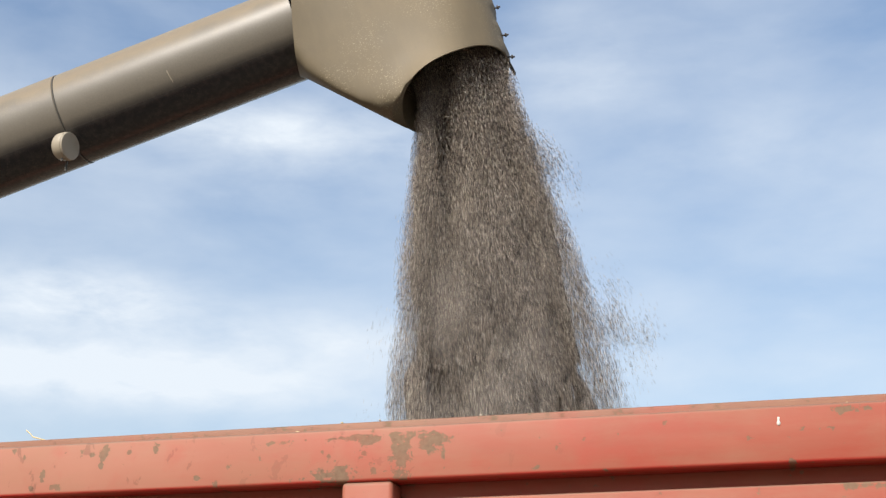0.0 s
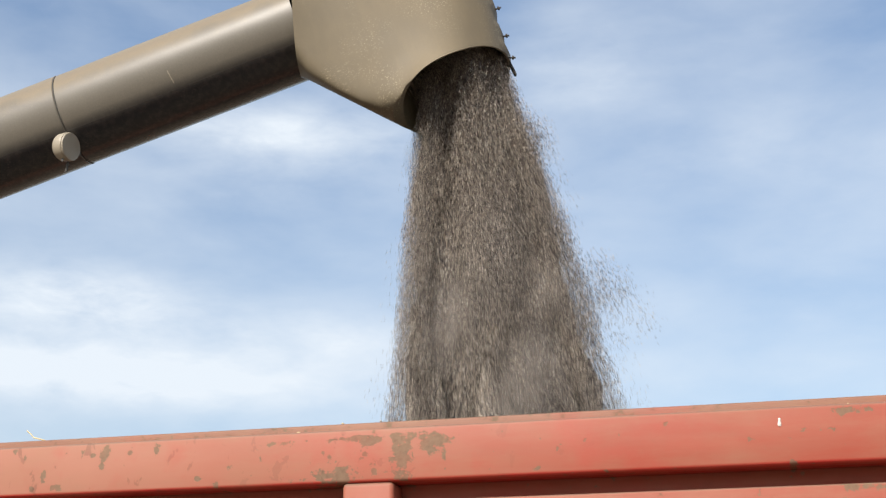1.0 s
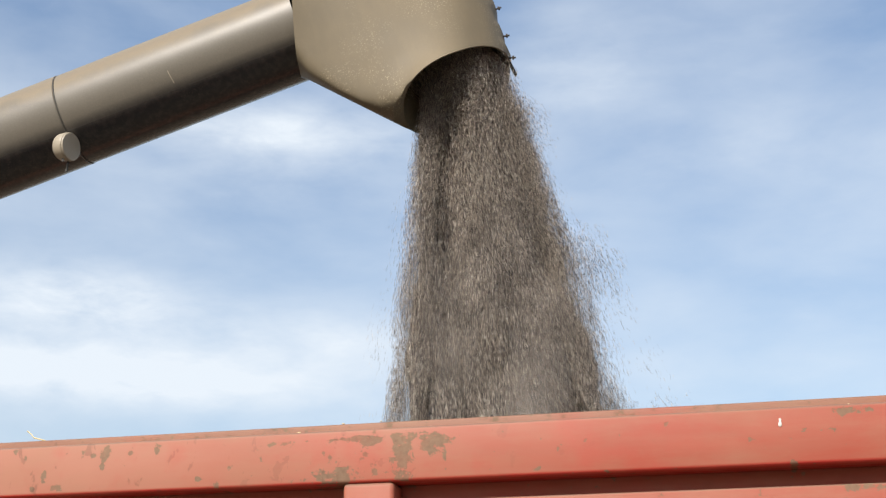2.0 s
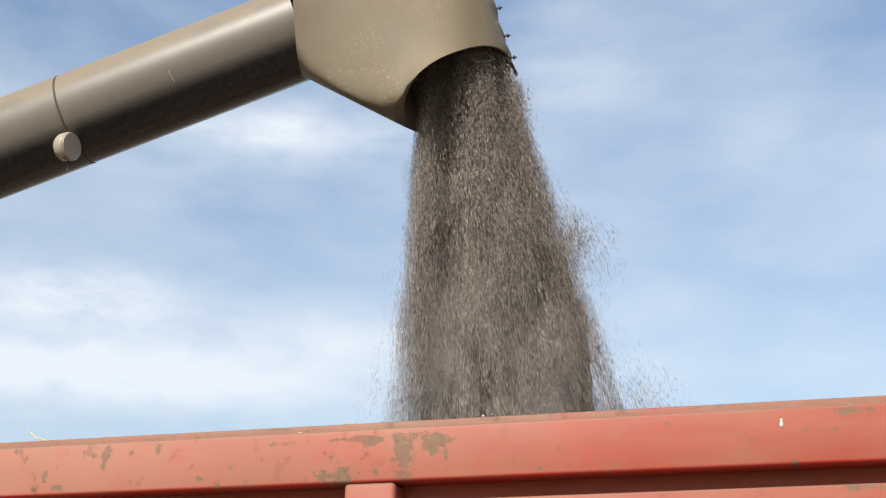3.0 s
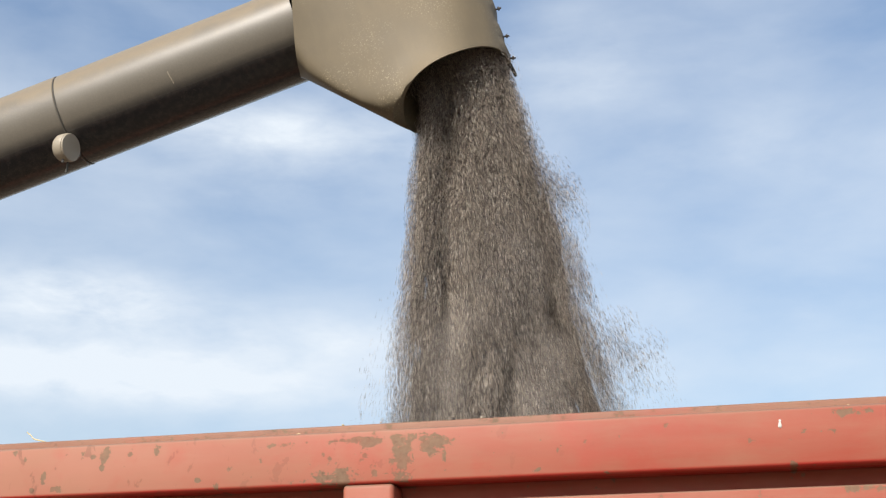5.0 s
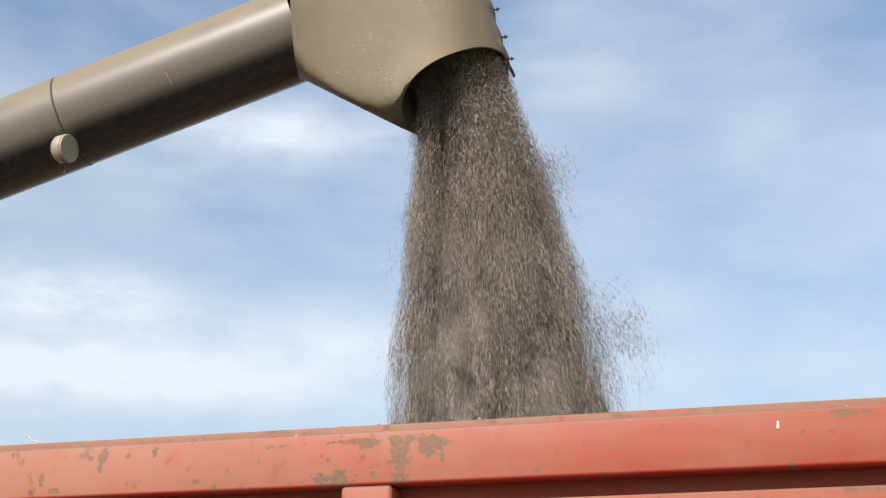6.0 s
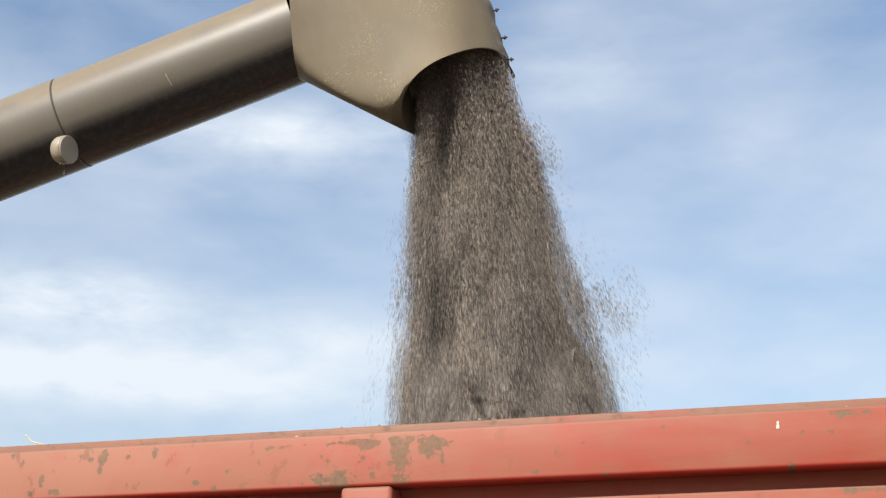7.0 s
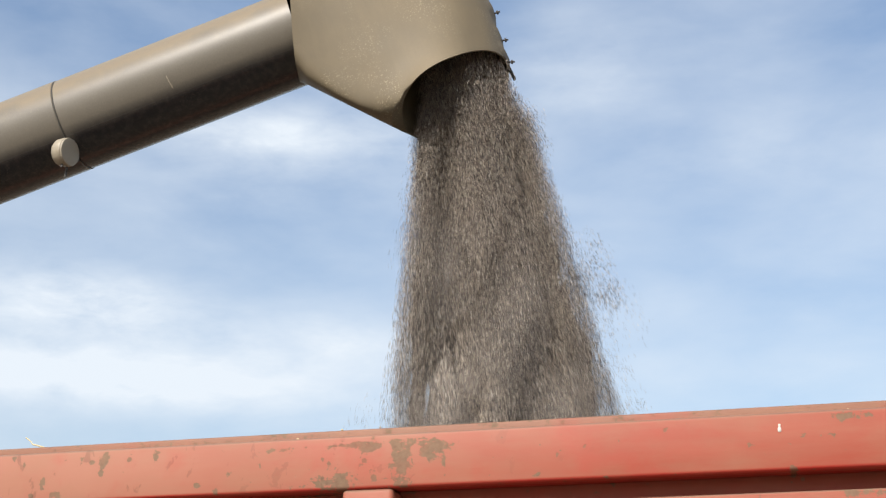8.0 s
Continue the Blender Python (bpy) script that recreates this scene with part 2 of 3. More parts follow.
# along the rail and height: centre, half sizes, weight
WEAR = [(-0.310, 2.237, 0.087, 0.026, 1.5), (-0.281, 2.246, 0.019, 0.041, 0.9), (-0.116, 2.257, 0.032, 0.049, 1.6), (-0.111, 2.303, 0.019, 0.019, 1.3),
        (-0.217, 2.328, 0.041, 0.017, 1.5), (-0.213, 2.293, 0.015, 0.011, 1.4), (-0.114, 2.329, 0.025, 0.025, 1.6), (-0.050, 2.323, 0.032, 0.023, 1.6),
        (0.003, 2.317, 0.030, 0.030, 1.3), (-0.030, 2.292, 0.013, 0.013, 1.2), (0.003, 2.278, 0.006, 0.019, 1.2), (-0.187, 2.245, 0.013, 0.015, 1.1),
        (-1.169, 2.277, 0.011, 0.017, 1.9), (-1.171, 2.256, 0.006, 0.008, 1.4), (-1.199, 2.237, 0.009, 0.009, 1.8), (-1.137, 2.238, 0.009, 0.011, 1.8),
        (-1.114, 2.237, 0.013, 0.009, 1.8), (-1.050, 2.331, 0.006, 0.013, 1.7), (-1.018, 2.328, 0.011, 0.009, 1.8), (-0.978, 2.329, 0.015, 0.021, 2.0),
        (-0.988, 2.295, 0.009, 0.015, 1.8), (-0.904, 2.329, 0.009, 0.009, 1.8), (-0.821, 2.330, 0.011, 0.013, 1.5), (-1.233, 2.328, 0.006, 0.015, 1.4),
        (-1.268, 2.346, 0.008, 0.008, 1.5), (-0.636, 2.227, 0.009, 0.011, 1.9), (-0.692, 2.245, 0.009, 0.008, 1.5), (-0.603, 2.269, 0.008, 0.011, 1.4),
        (-0.510, 2.291, 0.006, 0.011, 1.3), (-0.332, 2.301, 0.006, 0.009, 1.5), (-0.314, 2.290, 0.008, 0.006, 1.4), (0.123, 2.237, 0.009, 0.008, 1.2),
        (0.248, 2.237, 0.011, 0.008, 1.3), (0.427, 2.221, 0.015, 0.008, 1.0), (0.878, 2.221, 0.009, 0.011, 1.9), (0.959, 2.301, 0.057, 0.008, 0.7),
        (1.062, 2.342, 0.053, 0.013, 0.7), (1.009, 2.343, 0.030, 0.011, 1.3), (0.094, 2.321, 0.011, 0.011, 1.1), (-0.455, 2.334, 0.075, 0.008, 1.2),
        (-0.230, 2.337, 0.113, 0.008, 1.2), (1.022, 2.165, 0.057, 0.015, 1.6)]


SEED_TONES = [(0.0, (0.026, 0.022, 0.023)), (0.33, (0.110, 0.091, 0.082)), (0.60, (0.305, 0.254, 0.210)), (0.85, (0.56, 0.475, 0.380)), (1.0, (0.92, 0.86, 0.75))]


def seed_mat():
    m, nt, b = material("sunflower_seed")
    geo = nt.nodes.new("ShaderNodeNewGeometry")
    nt.links.new(ramp(nt, geo.outputs["Random Per Island"], SEED_TONES), b.inputs["Base Color"])
    b.inputs["Roughness"].default_value = 0.40
    return m


def seed_mass_mat():
    """Seeds packed so close that no gap shows: one tone to each seed, long ways up."""
    m, nt, b = material("packed_seeds")
    mp = nt.nodes.new("ShaderNodeMapping")
    mp.inputs["Scale"].default_value = (1, 1, 0.45)
    nt.links.new(nt.nodes.new("ShaderNodeTexCoord").outputs["Object"], mp.inputs[0])
    cell = nt.nodes.new("ShaderNodeTexVoronoi")
    cell.inputs["Scale"].default_value = 230.0
    nt.links.new(mp.outputs[0], cell.inputs["Vector"])
    sep = nt.nodes.new("ShaderNodeSeparateColor")
    nt.links.new(cell.outputs["Color"], sep.inputs[0])
    nt.links.new(ramp(nt, sep.outputs[0], SEED_TONES), b.inputs["Base Color"])
    b.inputs["Roughness"].default_value = 0.5
    bump(nt, b, calc(nt, "SUBTRACT", 1.0, cell.outputs["Distance"]), 1.0, 0.004)
    return m


def dust_mat():
    """Fine dust hanging in the air, thinning out to nothing towards the rim of a wisp."""
    m, nt, b = material("airborne_dust")
    nt.nodes.remove(b)
    co = nt.nodes.new("ShaderNodeTexCoord").outputs["Object"]
    mul = nt.nodes.new("ShaderNodeVectorMath")
    mul.operation = "MULTIPLY"
    nt.links.new(co, mul.inputs[0])
    mul.inputs[1].default_value = (1 / 0.15, 0, 1 / 0.22)
    dot = nt.nodes.new("ShaderNodeVectorMath")
    dot.operation = "DOT_PRODUCT"
    nt.links.new(mul.outputs[0], dot.inputs[0])
    nt.links.new(mul.outputs[0], dot.inputs[1])
    core = calc(nt, "SUBTRACT", 1.0, dot.outputs["Value"], True)
    thin = ramp(nt, tex(nt, 9.0, 4, 0.6, (1, 1, 0.45)), [(0.3, (0, 0, 0)), (0.75, (1, 1, 1))])
    alpha = calc(nt, "MULTIPLY", calc(nt, "MULTIPLY", core, thin), 0.42)
    dif = nt.nodes.new("ShaderNodeBsdfDiffuse")
    dif.inputs["Color"].default_value = (0.225, 0.200, 0.176, 1)
    clear = nt.nodes.new("ShaderNodeBsdfTransparent")
    mix = nt.nodes.new("ShaderNodeMixShader")
    nt.links.new(alpha, mix.inputs[0])
    nt.links.new(clear.outputs[0], mix.inputs[1])
    nt.links.new(dif.outputs[0], mix.inputs[2])
    nt.links.new(mix.outputs[0], nt.nodes["Material Output"].inputs[0])
    return m


def plain(name, a, c, scale, rough, relief=0.2):
    m, nt, b = material(name)
    f = tex(nt, scale, 5, 0.6)
    g = tex(nt, scale * 11, 4, 0.6)
    nt.links.new(mixc(nt, calc(nt, "ADD", calc(nt, "MULTIPLY", f, 0.65), calc(nt, "MULTIPLY", g, 0.35)), a, c), b.inputs["Base Color"])
    b.inputs["Roughness"].default_value = rough
    bump(nt, b, g, relief, 0.004)
    return m


# tube: dust stops where the underside turns dark, so its shade is in the colour
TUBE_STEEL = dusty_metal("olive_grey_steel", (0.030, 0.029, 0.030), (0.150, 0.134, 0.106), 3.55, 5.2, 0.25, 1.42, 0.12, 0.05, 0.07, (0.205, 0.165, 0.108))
HOOD_STEEL = dusty_metal("dusty_hood_steel", (0.112, 0.095, 0.064), (0.205, 0.160, 0.096), 0.55, 0.5, 0.52, 1.40, 0.9, 0.30, 0.16)
CAP_PLASTIC = plain("dusty_beige_plastic", (0.24, 0.205, 0.15), (0.36, 0.315, 0.24), 14, 0.5)
RUBBER = plain("black_rubber", (0.02, 0.02, 0.02), (0.06, 0.055, 0.045), 12, 0.7)
BOLT_STEEL = plain("rusty_bolt_steel", (0.022, 0.021, 0.02), (0.07, 0.058, 0.05), 40, 0.5)
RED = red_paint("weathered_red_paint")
# deeper copy of the paint: the recess's shade is put into the wall's colour
RECESS_SHADE_RED = red_paint("recess_shade_red_paint", bleach=0.25)
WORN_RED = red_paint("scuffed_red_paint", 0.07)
SEED = seed_mat()
SEED_MASS = seed_mass_mat()
DUST = dust_mat()
STRAW = plain("straw", (0.45, 0.36, 0.18), (0.62, 0.52, 0.30), 60, 0.7)
SOIL = plain("stubble_soil", (0.11, 0.082, 0.054), (0.25, 0.19, 0.125), 0.6, 0.95, 0.6)
STEEL = plain("grey_chassis_steel", (0.06, 0.06, 0.06), (0.12, 0.11, 0.10), 6, 0.6)


# ---- mesh helpers ----
def part(name, bm, mat, parent=None, label="", smooth=False):
    me = bpy.data.meshes.new(name)
    bm.normal_update()
    bm.to_mesh(me)
    bm.free()
    me.materials.append(mat)
    if smooth:
        me.polygons.foreach_set("use_smooth", [True] * len(me.polygons))
        me.set_sharp_from_angle(angle=radians(40))
    ob = new(name, me)
    ob.parent = parent
    return tagged(ob, label)


def box(bm, x0, x1, y0, y1, z0, z1, bevel=0.0):
    vs = bmesh.ops.create_cube(bm, size=1.0)["verts"]
    for v in vs:
        v.co = Vector((x0 + (v.co.x + 0.5) * (x1 - x0), y0 + (v.co.y + 0.5) * (y1 - y0), z0 + (v.co.z + 0.5) * (z1 - z0)))
    if bevel:
        edges = list({e for v in vs for e in v.link_edges})
        bmesh.ops.bevel(bm, geom=edges, offset=bevel, segments=3, profile=0.5, affect="EDGES")
    return bm


def loft(bm, rings, closed=True, cap=False):
    rows = [[bm.verts.new(p) for p in ring] for ring in rings]
    n = len(rows[0])
    for a, b in zip(rows, rows[1:]):
        for i in range(n if closed else n - 1):
            j = (i + 1) % n
            bm.faces.new((a[i], a[j], b[j], b[i]))
    if cap:
        bm.faces.new(rows[0][::-1])
        bm.faces.new(rows[-1])
    return rows


def lathe(bm, profile, n=32):
    """A turned form about z from (radius, z) pairs."""
    loft(bm, [[Vector((r * math.cos(2 * math.pi * i / n), r * math.sin(2 * math.pi * i / n), z)) for i in range(n)] for r, z in profile], cap=True)
    return bm


# ---- ground ----
def build_ground():
    bm = bmesh.new()
    bmesh.ops.create_grid(bm, x_segments=40, y_segments=40, size=1500)
    ob = part("ground", bm, SOIL)
    tagged(ob, "dry brown stubble field soil reaching the horizon", "ground", kind="structure")


build_ground()


# ---- auger tube ----
TUBE_A, TUBE_DIR = Vector((-0.637, 4.574, 4.336)), Vector((0.9353, -0.1678, 0.3115)).normalized()
TUBE_R = 0.2


def tube_frame(s):
    """The pose on the tube's axis, s metres up from the hood's collar: x along the tube, z up."""
    side = Vector((0, 0, 1)).cross(TUBE_DIR).normalized()
    up = TUBE_DIR.cross(side)
    m = Matrix((TUBE_DIR, side, up)).transposed().to_4x4()
    m.translation = TUBE_A + TUBE_DIR * s
    return m


def ring_x(x, r, n=64):
    return [Vector((x, r * math.cos(2 * math.pi * i / n), r * math.sin(2 * math.pi * i / n))) for i in range(n)]


def build_auger():
    auger = tagged(new("unloading_auger"), "dusty olive-grey steel unloading auger pouring seeds into the trailer", "auger")
    auger.matrix_world = tube_frame(0)
    # upper section, then the lower one behind the seam, slightly wider; both hollow
    bm = bmesh.new()
    loft(bm, [ring_x(x, r) for x, r in ((-1.010, TUBE_R - 0.006), (0.05, TUBE_R - 0.006), (0.05, TUBE_R), (-0.4, TUBE_R), (-0.998, TUBE_R), (-1.0075, TUBE_R), (-1.010, TUBE_R - 0.003), (-1.010, TUBE_R - 0.006))])
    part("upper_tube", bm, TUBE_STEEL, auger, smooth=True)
    bm = bmesh.new()
    loft(bm, [ring_x(x, r) for x, r in ((-5.6, TUBE_R - 0.006), (-1.014, TUBE_R - 0.006), (-1.014, TUBE_R - 0.001), (-1.0165, TUBE_R + 0.002), (-1.028, TUBE_R + 0.002), (-2.0, TUBE_R + 0.002), (-5.6, TUBE_R + 0.002), (-5.6, TUBE_R - 0.006))])
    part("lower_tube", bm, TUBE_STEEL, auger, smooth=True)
    bm = bmesh.new()
    loft(bm, [ring_x(x, r) for x, r in ((-1.0140, TUBE_R - 0.004), (-1.0140, TUBE_R + 0.0005), (-1.0100, TUBE_R + 0.0005), (-1.0100, TUBE_R - 0.004), (-1.0140, TUBE_R - 0.004))])
    part("seam", bm, RUBBER, auger, smooth=True)
    bm = bmesh.new()
    for q in range(4):
        a0 = radians(202 + 4.0 * q)
        box(bm, -0.5235 + 0.002 * q, -0.5205 + 0.002 * q, -0.004, 0.010, -0.0004, 0.0006)
        bm.verts.ensure_lookup_table()
        turn = Matrix.Rotation(a0 - math.pi / 2, 4, "X") @ Matrix.Translation((0, 0, TUBE_R))
        for v in bm.verts[-8:]:
            v.co = turn @ v.co
    part("scuff", bm, CAP_PLASTIC, auger, "pale scratch across the tube")
    # hood: rings from the tube's collar round to the mouth, given by their lowest and highest point, depth, lean, squareness and how narrow its lower edge is
    hood_rings = [
        ((-0.593, 4.451, 4.109), (-0.672, 4.62, 4.976), 0.262, 0, 0.5, 0.62),
        ((-0.544, 4.402, 4.046), (-0.616, 4.62, 5.036), 0.245, 0, 0.46, 0.34),
        ((-0.418, 4.381, 3.96), (-0.368, 4.62, 5.097), 0.236, 0.01, 0.45, 0.2),
        ((-0.326, 4.381, 3.91), (-0.112, 4.62, 5.097), 0.236, 0.02, 0.46, 0.2),
        ((-0.256, 4.393, 3.883), (0.035, 4.62, 4.887), 0.24, 0.03, 0.5, 0.3),
        ((-0.2, 4.403, 3.869), (0.144, 4.62, 4.659), 0.235, 0.05, 0.56, 0.45),
        ((-0.178, 4.412, 3.882), (0.222, 4.62, 4.404), 0.232, 0.062, 0.68, 0.7),
        ((-0.164, 4.417, 3.904), (0.284, 4.61, 4.173), 0.218, 0.068, 0.86, 1)]

    def hood_ring(low, high, depth, lift, e, narrow, shrink=0.0, n=72):
        low, high = Vector(low), Vector(high)
        c, a = (low + high) / 2, (high - low) / 2
        b = Vector((0, -depth, lift))
        pts = []
        for i in range(n):
            t = 2 * math.pi * i / n
            ct, st = math.cos(t), math.sin(t)
            x, y = math.copysign(abs(ct) ** e, ct), math.copysign(abs(st) ** e, st)
            y *= narrow + (1 - narrow) * min(1.0, (x + 1) / 1.3)
            p = c + a * x * (1 - shrink / a.length) + b * y * (1 - shrink / depth)
            pts.append(p)
        return pts
    inv = auger.matrix_world.inverted()
    outer = [hood_ring(*r) for r in hood_rings]
    inner = [hood_ring(*r, shrink=0.005) for r in reversed(hood_rings)]
    bm = bmesh.new()
    loft(bm, [[inv @ p for p in r] for r in outer + inner])
    part("hood", bm, HOOD_STEEL, auger, "dust-caked tan steel spout hood", smooth=True)
    # plate that closes the hood round the tube
    bm = bmesh.new()
    rim = [inv @ p for p in hood_ring(*hood_rings[0], shrink=0.004)]
    back = [p + Vector((0.004, 0, 0)) for p in rim]
    mid = sum(rim, Vector()) / len(rim)
    hole = []
    for p in rim:
        d = Vector((0, p.y, p.z)).normalized() * (TUBE_R + 0.002)
        hole.append(Vector((mid.x + 0.004, d.y, d.z)))
    loft(bm, [rim, hole, [p + Vector((0.004, 0, 0)) for p in hole], back, rim])
    part("end_plate", bm, HOOD_STEEL, auger, smooth=True)
    # rubber flap strip bolted along the outer edge of the hood
    def edge_point(k, t):
        i, f = int(k), k - int(k)
        if i >= len(hood_rings) - 1:
            i, f = len(hood_rings) - 2, 1.0
        i0 = round(t * 72) % 72
        return outer[i][i0].lerp(outer[i + 1][i0], f)
    bm = bmesh.new()
    strip = []
    for k in range(0, 25):
        f = 4.2 + k / 24 * 2.8
        wob = 0.006 * math.sin(k * 1.7) + 0.004 * math.sin(k * 0.9 + 1)
        centre = sum(outer[min(int(f), 7)], Vector()) / 72
        row = []
        for t in (0.125, 0.085, 0.045, 0.01):
            p = edge_point(f, t)
            out = (p - centre).normalized()
            row.append(p + out * (-0.002 + (wob + 0.009 if t < 0.1 else 0)))
        thick = [p - (p - centre).normalized() * 0.005 for p in reversed(row)]
        strip.append([inv @ p for p in row + thick])
    loft(bm, strip, cap=True)
    part("rubber_flap", bm, HOOD_STEEL, auger, "dusty flexible edge strip", smooth=True)
    for k in (5.40, 6.02, 6.56, 6.985):
        p, centre = edge_point(k, 0.055), sum(outer[min(int(k), 7)], Vector()) / 72
        out = p - centre
        out = Vector((out.x, out.y, 0.25 * out.z)).normalized()
        bm = bmesh.new()
        lathe(bm, [(0.004, -0.01), (0.004, 0.012), (0.009, 0.0125), (0.009, 0.019), (0.004, 0.0195), (0.004, 0.027)], 8)
        ob = part("bolt", bm, BOLT_STEEL, auger, "dark protruding bolt")
        m = out.to_track_quat("Z", "Y").to_matrix().to_4x4()
        m.translation = p + out * 0.006
        ob.matrix_basis = inv @ m
    # bent tongue of rubber hanging from the mouth's outer corner
    bm = bmesh.new()
    box(bm, -0.005, 0.005, -0.012, 0.012, -0.045, 0.025, 0.003)
    ob = part("rubber_tongue", bm, RUBBER, auger)
    m = pose(0.288, 4.56, 4.178, 0, -24, 0)
    ob.matrix_basis = inv @ m
    return auger


AUGER = build_auger()


def build_cap():
    """Round cap of unknown use, clamped to the side of the tube."""
    cap = tagged(new("round_cap"), "round dust-covered beige cap fixed to the auger tube", "lamp")
    cap.matrix_world = Matrix.Translation((-1.549, 4.583, 3.817)) @ Vector((0.93, -0.36, -0.06)).to_track_quat("Z", "Y").to_matrix().to_4x4()
    bm = bmesh.new()
    lathe(bm, [(0.036, -0.046), (0.050, -0.041), (0.057, -0.030), (0.060, 0.0), (0.058, 0.006), (0.046, 0.006)], 40)
    part("housing", bm, CAP_PLASTIC, cap, smooth=True)
    bm = bmesh.new()
    lathe(bm, [(0.055, 0.007), (0.058, 0.008), (0.059, 0.012), (0.057, 0.016), (0.049, 0.018), (0.0005, 0.019)], 40)
    part("face_cover", bm, CAP_PLASTIC, cap, "dust-coated flat round cover", smooth=True)
    bm = bmesh.new()
    box(bm, 0.02, 0.10, 0.0, 0.03, -0.040, -0.015, 0.004)
    part("bracket", bm, BOLT_STEEL, cap)
    for dx in (-0.014, 0.018):
        bm = bmesh.new()
        box(bm, dx - 0.003, dx + 0.003, -0.086 - dx, -0.055, -0.010, 0.0, 0.002)
        part("clip", bm, RUBBER, cap)
    return cap


build_cap()

# ---- trailer ----
# the trailer's own axes: x along the wall in view, y into the load bed, z up
TRAILER = pose(0, 3.1665, 0, 0, 0, -14.4)


def build_trailer():
    tr = tagged(new("grain_trailer"), "weathered red steel farm trailer being filled with seeds", "trailer")
    tr.matrix_world = TRAILER
    X0, X1, D = -2.9, 2.6, 2.4
    # top rail: rounded box section
    bm = bmesh.new()
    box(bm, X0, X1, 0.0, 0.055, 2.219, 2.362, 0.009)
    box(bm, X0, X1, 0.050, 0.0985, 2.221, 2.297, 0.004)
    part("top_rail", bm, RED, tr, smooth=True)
    bm = bmesh.new()
    box(bm, X0, X1, 0.100, 0.113, 1.201, 2.36, 0.003)
    part("side_wall", bm, RECESS_SHADE_RED, tr, smooth=True)
    bm = bmesh.new()
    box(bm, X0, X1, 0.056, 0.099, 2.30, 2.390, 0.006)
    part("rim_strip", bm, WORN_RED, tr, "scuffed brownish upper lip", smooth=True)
    # lower proud strake under the recess
    bm = bmesh.new()
    box(bm, X0, X1, 0.022, 0.099, 1.25, 2.171, 0.006)
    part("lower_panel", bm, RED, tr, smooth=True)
    for x in (-2.84, -1.55, -0.206, 1.22, 2.5):
        bm = bmesh.new()
        box(bm, x - 0.07, x + 0.07, 0.003, 0.099, 1.2, 2.219, 0.012)
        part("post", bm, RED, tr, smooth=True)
    for nm, b in (("far_wall", (X0, X1, D, D + 0.05, 1.2, 2.40)), ("end_wall", (X0 - 0.05, X0 - 0.002, 0.0, D + 0.05, 1.2, 2.40)),
                  ("end_wall", (X1 + 0.002, X1 + 0.05, 0.0, D + 0.05, 1.2, 2.40)), ("bed_floor", (X0, X1, 0.002, D - 0.002, 1.08, 1.2))):
        bm = bmesh.new()
        box(bm, *b, 0.006)
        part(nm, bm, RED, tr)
    bm = bmesh.new()
    for y in (0.6, 1.7):
        box(bm, X0 + 0.1, X1 - 0.1, y, y + 0.12, 0.84, 1.078, 0.01)
    part("chassis", bm, STEEL, tr)
    for x in (-1.6, 1.6):
        bm = bmesh.new()
        box(bm, x - 0.06, x + 0.06, 0.3, 2.1, 0.44, 0.56, 0.01)
        for y in (0.6, 1.7):
            box(bm, x - 0.05, x + 0.05, y, y + 0.12, 0.5, 0.86, 0.005)
        part("axle", bm, STEEL, tr)
        for y in (0.14, 1.96):
            bm = bmesh.new()
            lathe(bm, [(0.28, 0.02), (0.44, 0.0), (0.495, 0.05), (0.5, 0.15), (0.495, 0.25), (0.44, 0.3), (0.28, 0.28)], 40)
            wheel = part("wheel", bm, RUBBER, tr, smooth=True)
            wheel.matrix_basis = pose(x, y + 0.3, 0.5, 90, 0, 0)
            bm = bmesh.new()
            lathe(bm, [(0.10, -0.01), (0.27, 0.01), (0.279, 0.04), (0.279, 0.26), (0.27, 0.29), (0.10, 0.31)], 32)
            part("rim", bm, STEEL, wheel, smooth=True)
    return tr


build_trailer()


def build_heap():
    """Seeds already in the trailer, heaped under the stream."""
    bm = bmesh.new()
    nx, ny = 60, 30
    rows = []
    for j in range(ny + 1):
        row = []
        for i in range(nx + 1):
            x, y = -2.88 + 5.46 * i / nx, 0.08 + 2.3 * j / ny
            r = math.hypot(x - 0.0, y - 1.25)
            z = 1.75 + 0.42 * math.exp(-(r / 0.9) ** 2) + 0.03 * noise.noise(Vector((x * 3, y * 3, 0)))
            row.append(bm.verts.new((x, y, z)))
        rows.append(row)
    base = [[bm.verts.new((v.co.x, v.co.y, 1.202)) for v in row] for row in rows]
    for j in range(ny):
        for i in range(nx):
            bm.faces.new((rows[j][i], rows[j][i + 1], rows[j + 1][i + 1], rows[j + 1][i]))
            bm.faces.new((base[j][i], base[j + 1][i], base[j + 1][i + 1], base[j][i + 1]))
    for i in range(nx):
        bm.faces.new((rows[0][i + 1], rows[0][i], base[0][i], base[0][i + 1]))
        bm.faces.new((rows[ny][i], rows[ny][i + 1], base[ny][i + 1], base[ny][i]))
    for j in range(ny):
        bm.faces.new((rows[j][0], rows[j + 1][0], base[j + 1][0], base[j][0]))
        bm.faces.new((rows[j + 1][nx], rows[j][nx], base[j][nx], base[j + 1][nx]))
    ob = part("seed_heap", bm, HEAP, smooth=True)
    ob.matrix_world = TRAILER
    tagged(ob, "heap of dark sunflower seeds lying in the trailer", "seeds", kind="stuff")


HEAP = plain("heaped_seeds", (0.04, 0.035, 0.03), (0.20, 0.16, 0.11), 60, 0.7, 0.9)
build_heap()

